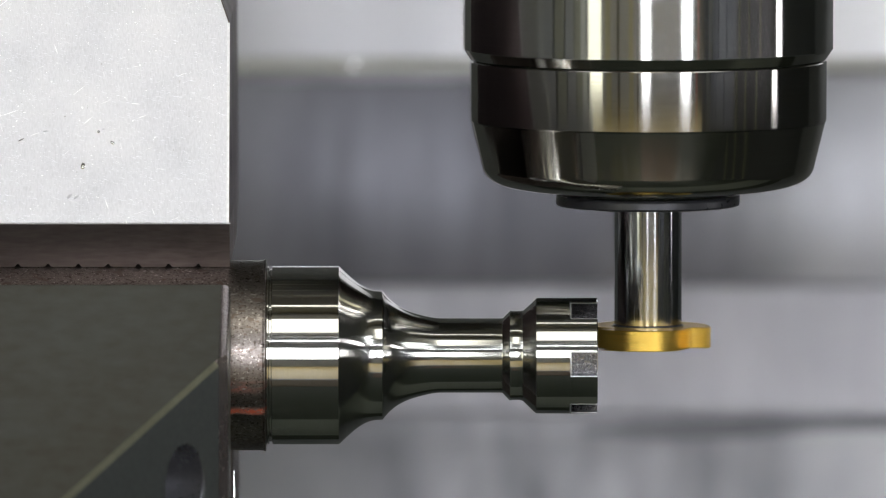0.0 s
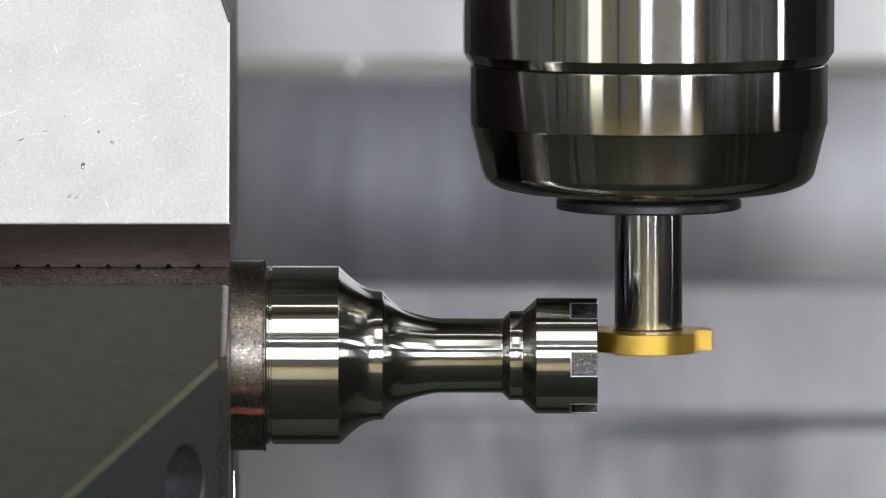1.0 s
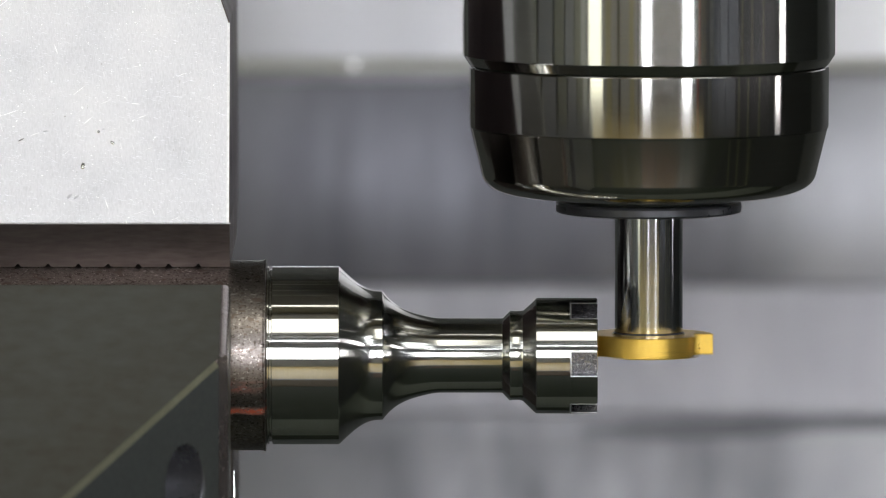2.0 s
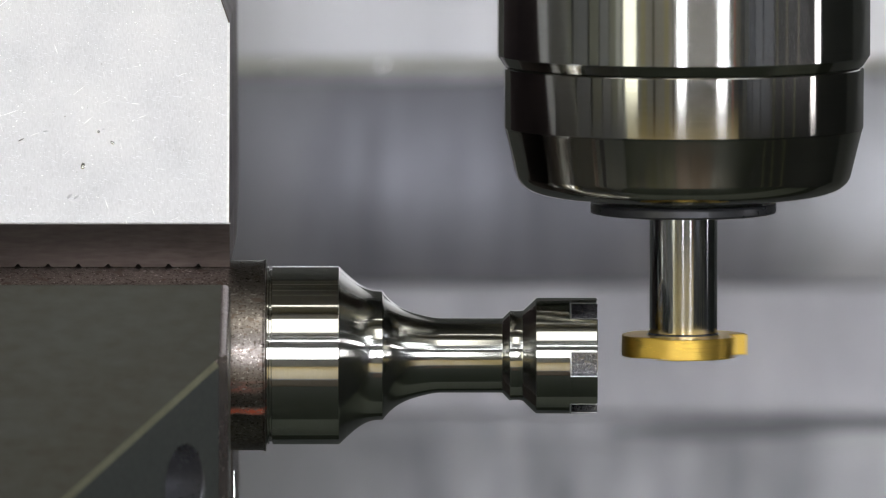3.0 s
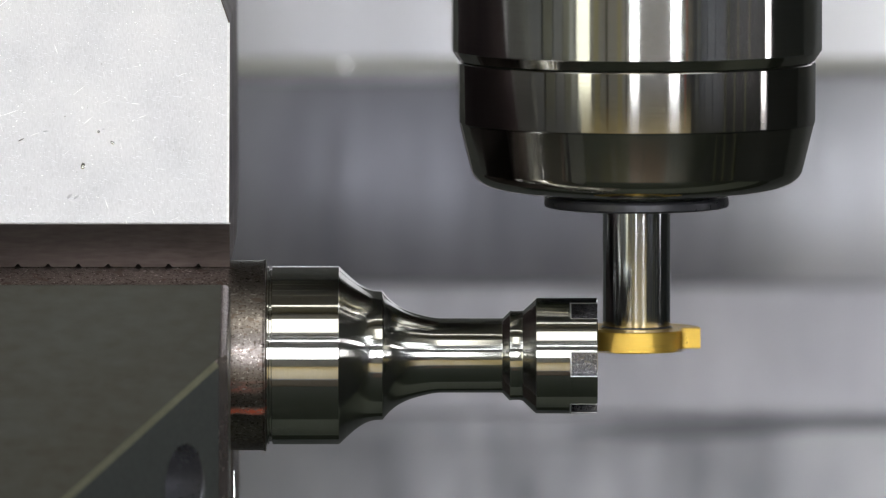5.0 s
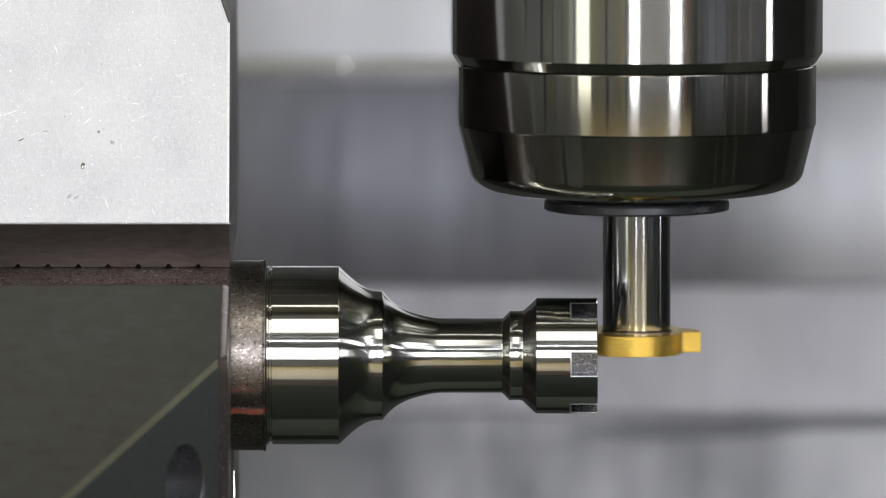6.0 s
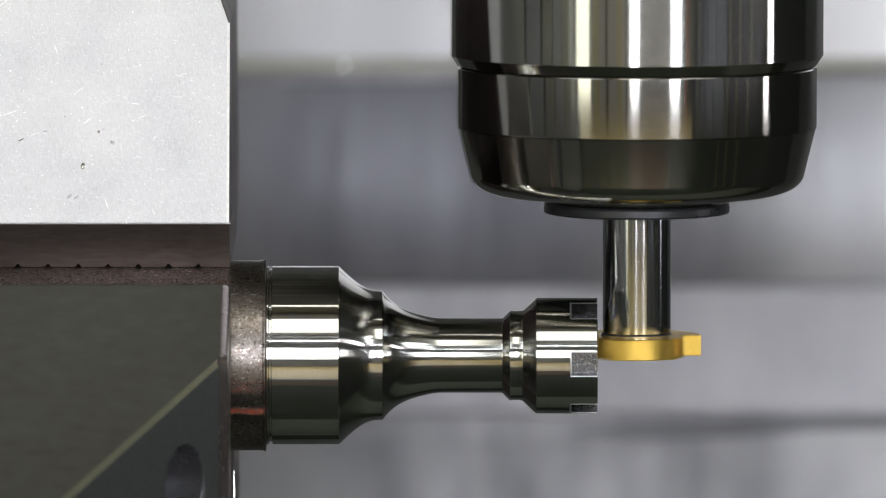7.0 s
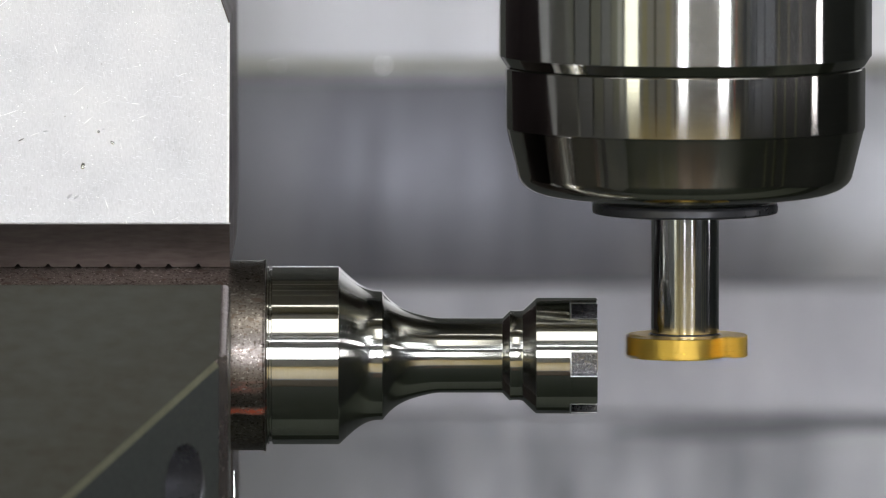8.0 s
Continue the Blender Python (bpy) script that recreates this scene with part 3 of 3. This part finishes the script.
def top_jaw():
    thing = root("top_jaw", "ground steel clamping jaw with serrated lower edge, scratched", "jaw", HERE)
    xr = -37.6
    # upper block: outline in (x, z), its corner cut away, the front leaning back
    out = [(-150, 24.05), (xr, 24.05), (xr - 0.13, 58.95), (xr - 2.1, 64.5), (xr - 14.5, 98.1), (-150, 98.1)]
    bm = prism(out, -22, 82, "Y")
    for v in bm.verts:
        if v.co.y < 0:
            v.co.y = jaw_front(v.co.z / MM) * MM
    front = [e for e in bm.edges if all(v.co.y < 0.03 for v in e.verts) and any(v.co.x > -0.14 for v in e.verts)]
    bmesh.ops.bevel(bm, geom=[e for e in front if min(v.co.z for v in e.verts) > 0.02406 or max(v.co.z for v in e.verts) > 0.0241], offset=0.22 * MM, segments=1, affect="EDGES")
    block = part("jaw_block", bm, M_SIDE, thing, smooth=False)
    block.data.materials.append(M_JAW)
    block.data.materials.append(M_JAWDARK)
    # tone by facing: bright ground front, shaded colour on side and chamfer
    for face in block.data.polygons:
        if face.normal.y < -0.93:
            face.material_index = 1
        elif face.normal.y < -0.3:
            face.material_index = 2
    stations = [(-150, 16.08)]
    for k in range(-14, 7):
        c = -59.15 + 5.31 * k + 0.04 * (k % 3)
        stations += [(c - 0.62, 16.08), (c - 0.12, 16.7), (c + 0.12, 16.7), (c + 0.62, 16.08)]
    stations = [p for p in stations if p[0] < xr - 1.5] + [(xr - 0.02, 16.08)]
    stations.sort()
    tip = bmesh.new()
    rings = []
    for x, zb in stations:
        prof = [(-5.3 - (zb - 16.08) * 0.55, zb), (-9.7, 24.0), (90, 24.0), (64, zb)]
        rings.append([tip.verts.new((x * MM, y * MM, z * MM)) for y, z in prof])
    for a, b in zip(rings, rings[1:]):
        for i in range(4):
            tip.faces.new((a[i], a[(i + 1) % 4], b[(i + 1) % 4], b[i]))
    tip.faces.new(rings[0])
    tip.faces.new(rings[-1])
    burr = bmesh.new()
    rows = []
    for k in range(230):
        x = -110 + 0.317 * k
        h = 0.1 + 0.1 * noise.noise((x * 0.9, 3.1, 0.0)) + 0.05 * noise.noise((x * 4.0, 1.0, 0.0))
        h = max(0.03, h)
        rows.append([burr.verts.new((x * MM, y * MM, z * MM)) for y, z in ((-9.78, 24.06), (-9.8 - h, 24.1), (-9.72, 24.22 + h))])
    for a, b in zip(rows, rows[1:]):
        for i in range(3):
            burr.faces.new((a[i], a[(i + 1) % 3], b[(i + 1) % 3], b[i]))
    land = prism([(-38.14, -0.07), (-37.72, -0.04), (-37.68, 0.3), (-38.1, 0.3)], 24.1, 58.9, "Z")
    for v in land.verts:
        v.co.y += jaw_front(v.co.z / MM) * MM
    part("edge_land", land, M_EDGE, thing, "bright worn upright edge", smooth=False)
    part("burr", burr, M_JAW, thing, "bright ragged burr along the edge")
    part("gripping_tip", tip, M_TIP, thing, "bevel above the bar, shade in its colour", smooth=False)
    return thing


top_jaw()


def metal_chip(x, z, length, width, turn, material):
    """A tiny curled flake on the jaw's front face."""
    bm = bmesh.new()
    cols = []
    for k in range(7):
        f = k / 6
        w = width * (0.35 + 0.65 * math.sin(math.pi * (0.1 + 0.85 * f))) / 2
        lift = 0.06 + 0.5 * length * (0.25 - (f - 0.5) ** 2) * (0.7 + 0.4 * math.sin(5 * f))
        u = length * (f - 0.5)
        cols.append([bm.verts.new((u * MM, -h * MM, v * MM)) for v, h in ((-w, 0.0), (-w * 0.4, lift), (w * 0.5, lift * 0.8), (w, 0.02))])
    for a, b in zip(cols, cols[1:]):
        for i in range(3):
            bm.faces.new((a[i], a[i + 1], b[i + 1], b[i]))
        bm.faces.new((a[3], a[0], b[0], b[3]))
    bm.faces.new(cols[0])
    bm.faces.new(cols[-1])
    ob = new("metal_chip", finish(bm, "metal_chip", material, True, 50))
    ob.matrix_basis = pose(x * MM, jaw_front(z) * MM, AXIS_Z + z * MM, -17.7) @ pose(0, 0, 0, 0, -turn)
    return tagged(ob, "tiny curled steel chip stuck to the jaw face", "metal chip", "chips on the jaw")


for x, z, length, width, turn, m in ((-63.5, 34.1, 1.1, 0.7, 80, M_CHROME), (-58.3, 38.1, 0.8, 0.5, -35, M_CHROME), (-60.8, 40.0, 0.5, 0.4, 60, M_CHROME), (-59.9, 40.5, 0.45, 0.35, 10, M_JAW),
                                     (-65.8, 28.9, 1.1, 0.6, 40, M_JAW), (-64.7, 28.7, 0.9, 0.4, 30, M_JAW), (-74.4, 38.6, 1.1, 0.3, 25, M_CHROME), (-70.1, 40.1, 1.0, 0.3, 0, M_JAW)):
    metal_chip(x, z, length, width, turn, m)


def front_jaw():
    """Jaw reaching from the bar towards the door and down, its corner cut away, with a counterbored hole."""
    thing = root("front_jaw", "blackened steel chuck jaw with worn pale edge, bolt hole", "jaw", HERE)
    xr, deep = -37.3, 8.0
    dx, dy = -0.469, -0.883         # along the cut
    nx, ny = 0.883, -0.469          # out of the cut
    reach = 116.0

    def top(y):
        return 14.1 + (y + 20) * 0.405

    def at(u, n, z=None, drop=0.0):
        x, y = -38.7 + dx * u + nx * n, -47 + dy * u + ny * n
        return (x * MM, y * MM, ((top(y) - drop) if z is None else z) * MM)
    # body, open where the cut face closes it
    bm = bmesh.new()
    a, b = at(0.3, -0.75), at(reach, -1.15)
    ring = [(-150, -18.4), (xr, -18.4), (xr, -42.4), (a[0] / MM, a[1] / MM), (b[0] / MM, b[1] / MM), (-150, b[1] / MM)]
    up = [bm.verts.new((x * MM, y * MM, top(y) * MM)) for x, y in ring]
    low = [bm.verts.new((x * MM, y * MM, -90 * MM)) for x, y in ring]
    bm.faces.new(up)
    bm.faces.new(low[::-1])
    for i in (0, 1, 2, 4, 5):
        k = (i + 1) % 6
        bm.faces.new((up[i], low[i], low[k], up[k]))
    bmesh.ops.recalc_face_normals(bm, faces=bm.faces[:])
    edge = [e for e in bm.edges if all(abs(v.co.x - xr * MM) < 1e-6 and v.co.z > -0.05 for v in e.verts)]
    edge += [e for e in bm.edges if all(abs(v.co.y + 0.0184) < 1e-6 and v.co.z > -0.05 for v in e.verts)]
    bmesh.ops.bevel(bm, geom=edge, offset=1.9 * MM, segments=9, profile=0.5, affect="EDGES")
    block = part("jaw_block", bm, M_OLIVE, thing, smooth=False)
    block.data.materials.append(M_RIM)
    for face in block.data.polygons:
        if 0.15 < face.normal.x < 0.995:
            face.material_index = 1
    # bare bevel along the cut
    bm = bmesh.new()
    q = [bm.verts.new(p) for p in (at(0.3, -0.75), at(reach, -1.15), at(reach, 0, drop=0.7), at(0.3, 0, drop=0.7))]
    bm.faces.new(q)
    part("worn_edge", bm, M_BEVEL, thing, "bare worn steel edge", smooth=False)
    # cut face with its hole
    bm = bmesh.new()
    hu, hz, hr = 12.5, -17.0, 6.9
    outer = [bm.verts.new(p) for p in (at(0.3, 0, drop=0.7), at(reach, 0, drop=0.7), at(reach, 0, -90), at(0.3, 0, -90))]
    rim = [bm.verts.new(at(hu + hr * math.cos(k * math.pi / 24), 0, hz + hr * math.sin(k * math.pi / 24))) for k in range(48)]
    loops = [bm.edges.new((c[k], c[(k + 1) % len(c)])) for c in (outer, rim) for k in range(len(c))]
    bmesh.ops.triangle_fill(bm, edges=loops, use_beauty=True)
    part("cut_face", bm, M_CUT, thing, smooth=False)
    bm = bmesh.new()
    rings = [[bm.verts.new(at(hu + r * math.cos(k * math.pi / 24), n, hz + r * math.sin(k * math.pi / 24))) for k in range(48)]
             for n, r in ((0.02, hr + 0.35), (-0.3, hr), (-deep + 0.3, hr), (-deep + 0.3, 3.5))]
    for r0, r1 in zip(rings, rings[1:]):
        for k in range(48):
            bm.faces.new((r0[k], r0[(k + 1) % 48], r1[(k + 1) % 48], r1[k]))
    bm.faces.new(rings[-1])
    part("bolt_hole", bm, M_BORE, thing, "counterbored bolt hole")
    return thing


front_jaw()


def rear_jaw():
    thing = root("rear_jaw", "dark steel chuck jaw behind the bar", "jaw", HERE)
    out = [(14.6, -8.4), (60, 10), (76, 4), (76, -90), (12, -90), (6, -16)]
    part("jaw_block", prism(out, -150, -37.4, "X", 0.5, 2), M_JAWDARK, thing, smooth=False)
    part("worn_edge", box(-0.65, 0.65, -0.3, 0.3, -33, 33, 0.1, 1), M_EDGE, thing, "bare bright worn edge", smooth=False, at=pose(-37.1 * MM, 10.0 * MM, -54.6 * MM, -6, 0, 11.6))
    return thing


rear_jaw()


def chuck():
    thing = root("chuck", "ground steel chuck body holding the jaws", "chuck", HERE)
    part("chuck_body", lathe([(-260, 75), (-158, 75), (-151, 70)], "X", 96), M_CHUCK, thing)
    part("pedestal", box(-260, -165, -60, 60, -519, -40, 3), M_PAINT, thing, smooth=False)
    return thing


chuck()


# ---- spindle ----
def spindle():
    thing = root("milling_spindle", "turned steel tool holder with gold-coated slot cutter, running", "milling tool", pose(0.037, 0.026, AXIS_Z + 0.00294))
    k = 0.1005

    def z(y):
        return (591 - y) * 0.1008
    part("holder_body", lathe([(z(98.6), 30.5), (z(98.5), 32.95), (z(96.5), 33.1), (120, 33.15)], "Z"), M_HOLDER, thing)
    part("chamfer", lathe([(z(115.6), 30.5), (z(115.4), 31.75), (z(114.5), 31.9), (z(98.8), 32.93), (z(98.7), 30.5)], "Z"), M_TAPER, thing, "dark mirror-like chamfer above the nut")
    part("groove", lathe([(z(118), 30.6), (z(115), 30.6)], "Z"), M_TRAY, thing, "dark recessed joint")
    taper = [(z(345), 14), (z(344), 24.2), (z(341), 25.7), (z(336), 27.2), (z(329), 28.35), (z(320), 29.25), (z(312), 29.65), (z(310), 29.70), (z(228), 31.74), (z(226), 31.82), (z(225.9), 30.0)]
    part("nut_taper", lathe(taper, "Z"), M_TAPER, thing, "dark mirror-polished taper of the nut")
    nut = [(z(225.7), 30.0), (z(225.6), 31.85), (z(224), 31.93), (z(222.5), 31.95), (z(121), 31.98), (z(119.5), 31.97), (z(117.6), 31.8), (z(117.3), 30.5)]
    part("clamping_nut", lathe(nut, "Z"), M_NUT, thing, "polished clamping nut above its taper")
    part("neck", lathe([(z(358), 14), (z(344.5), 14)], "Z", 64), M_TRAY, thing)
    part("collar", lathe([(z(376.5), 6.2), (z(376.5), 15.8), (z(375), 16.35), (z(372.5), 16.5), (z(361.5), 16.5), (z(357.5), 16.3), (z(356), 15.6), (z(355.5), 13.5)], "Z"), M_COLLAR, thing, "thin black sealing collar")
    part("shank", lathe([(z(590.2), 5.7), (z(587), 6.05), (z(586), 6.07), (z(376.6), 6.07)], "Z", 96), M_SHANK, thing, "polished carbide shank")
    # dark ring drawn as the shadow line where the shank meets the seat
    part("seat_shadow", lathe([(z(590.4), 5.9), (z(590.3), 6.25), (z(588.7), 6.25), (z(588.6), 5.9)], "Z", 64), M_COLLAR, thing, "thin dark ring for the shadow line above the cutter")
    part("washer", lathe([(z(592.2), 6.4), (z(591.8), 6.55), (z(590.6), 6.55), (z(590.2), 6.3)], "Z", 64), M_WASHER, thing, "thin pale gold seat ring")
    part("spindle_housing", lathe([(120.2, 60), (125, 65), (640, 65)], "Z", 64), M_PAINT, thing, "grey painted spindle housing")
    # three-toothed cutting disc
    outline = []
    for tooth in range(3):
        base = radians(-120 * tooth)
        outline.append((11.6 * math.cos(base), 11.6 * math.sin(base)))
        for r, a in ((9.6, -0.6), (8.3, -1.6), (8.05, -4.0), (8.3, -13.0), (9.1, -27.0), (10.35, -39.0), (10.75, -50.0), (10.95, -65.0), (11.1, -85.0), (11.3, -105.0)):
            outline.append((r * math.cos(base + radians(a)), r * math.sin(base + radians(a))))
    bm = prism(outline, z(628.5), z(591.5), "Z", 0.12, 1)
    cutter = part("cutter", bm, M_GOLD, thing, "gold-coated three-toothed slotting disc")
    part("screw", lathe([(z(628.4) - 0.8, 2.2), (z(628.4), 3.2), (z(628.4) + 0.1, 3.2)], "Z", 32), M_COLLAR, cutter)
    return thing, cutter


SPINDLE, CUTTER = spindle()


# ---- what moves ----
def motions():
    # seconds, x and y of the spindle axis in millimetres
    path = [(0.0, 36.9, 26.1), (0.5, 36.9, 22.1), (1.0, 36.85, 18.1), (1.5, 36.8, 14.2), (1.7, 36.8, 12.6), (2.2, 36.75, 9.0), (2.3, 36.8, 8.5), (2.4, 37.5, 8.5),
            (2.8, 41.1, 8.5), (2.9, 42.0, 8.5), (3.0, 42.9, 8.5), (3.1, 43.8, 8.5), (3.2, 44.3, 8.5), (3.3, 44.65, 23.5), (3.4, 44.75, 32.5), (3.5, 41.2, 33.0), (3.6, 35.5, 33.0), (3.7, 34.95, 32.2),
            (4.0, 34.9, 30.0), (4.5, 34.85, 26.3), (6.0, 34.7, 15.6), (6.5, 34.65, 11.9), (6.9, 34.6, 9.2), (7.0, 34.6, 8.6), (7.1, 35.2, 8.5), (7.2, 36.1, 8.5), (7.5, 38.8, 8.5), (8.0, 43.2, 8.5)]
    walk(SPINDLE, [(t, pose((x - 0.18) * MM, y * MM, AXIS_Z + 0.00294)) for t, x, y in path])
    walk(COVER, [(t, pose((x - 36.9) * MM, 0, AXIS_Z)) for t, x, y in path])
    # the cutter's turn: 80 degrees every thirtieth of a second, and its slip
    slip = [(0.0, -20), (0.1, 0), (0.5, -2), (1.0, 0), (1.4, -4), (1.5, -28), (1.7, 0), (2.8, 0), (3.0, 9), (3.1, 30), (3.2, 24), (3.3, 2), (3.5, 0), (3.9, -4), (4.0, -20), (4.1, -4), (4.5, 0),
            (6.0, -6), (6.5, 0), (6.9, 0), (7.0, -4), (7.1, 20), (7.2, 24), (7.3, 6), (7.5, 0), (7.8, 0), (8.0, -28)]
    rows = []
    for f in range(241):
        t = f / 30
        s = float(np.interp(t, [a for a, b in slip], [b for a, b in slip]))
        rows.append((t, pose(0, 0, 0, 0, 0, (s - 80 * f) % 360)))
    walk(CUTTER, rows)


motions()
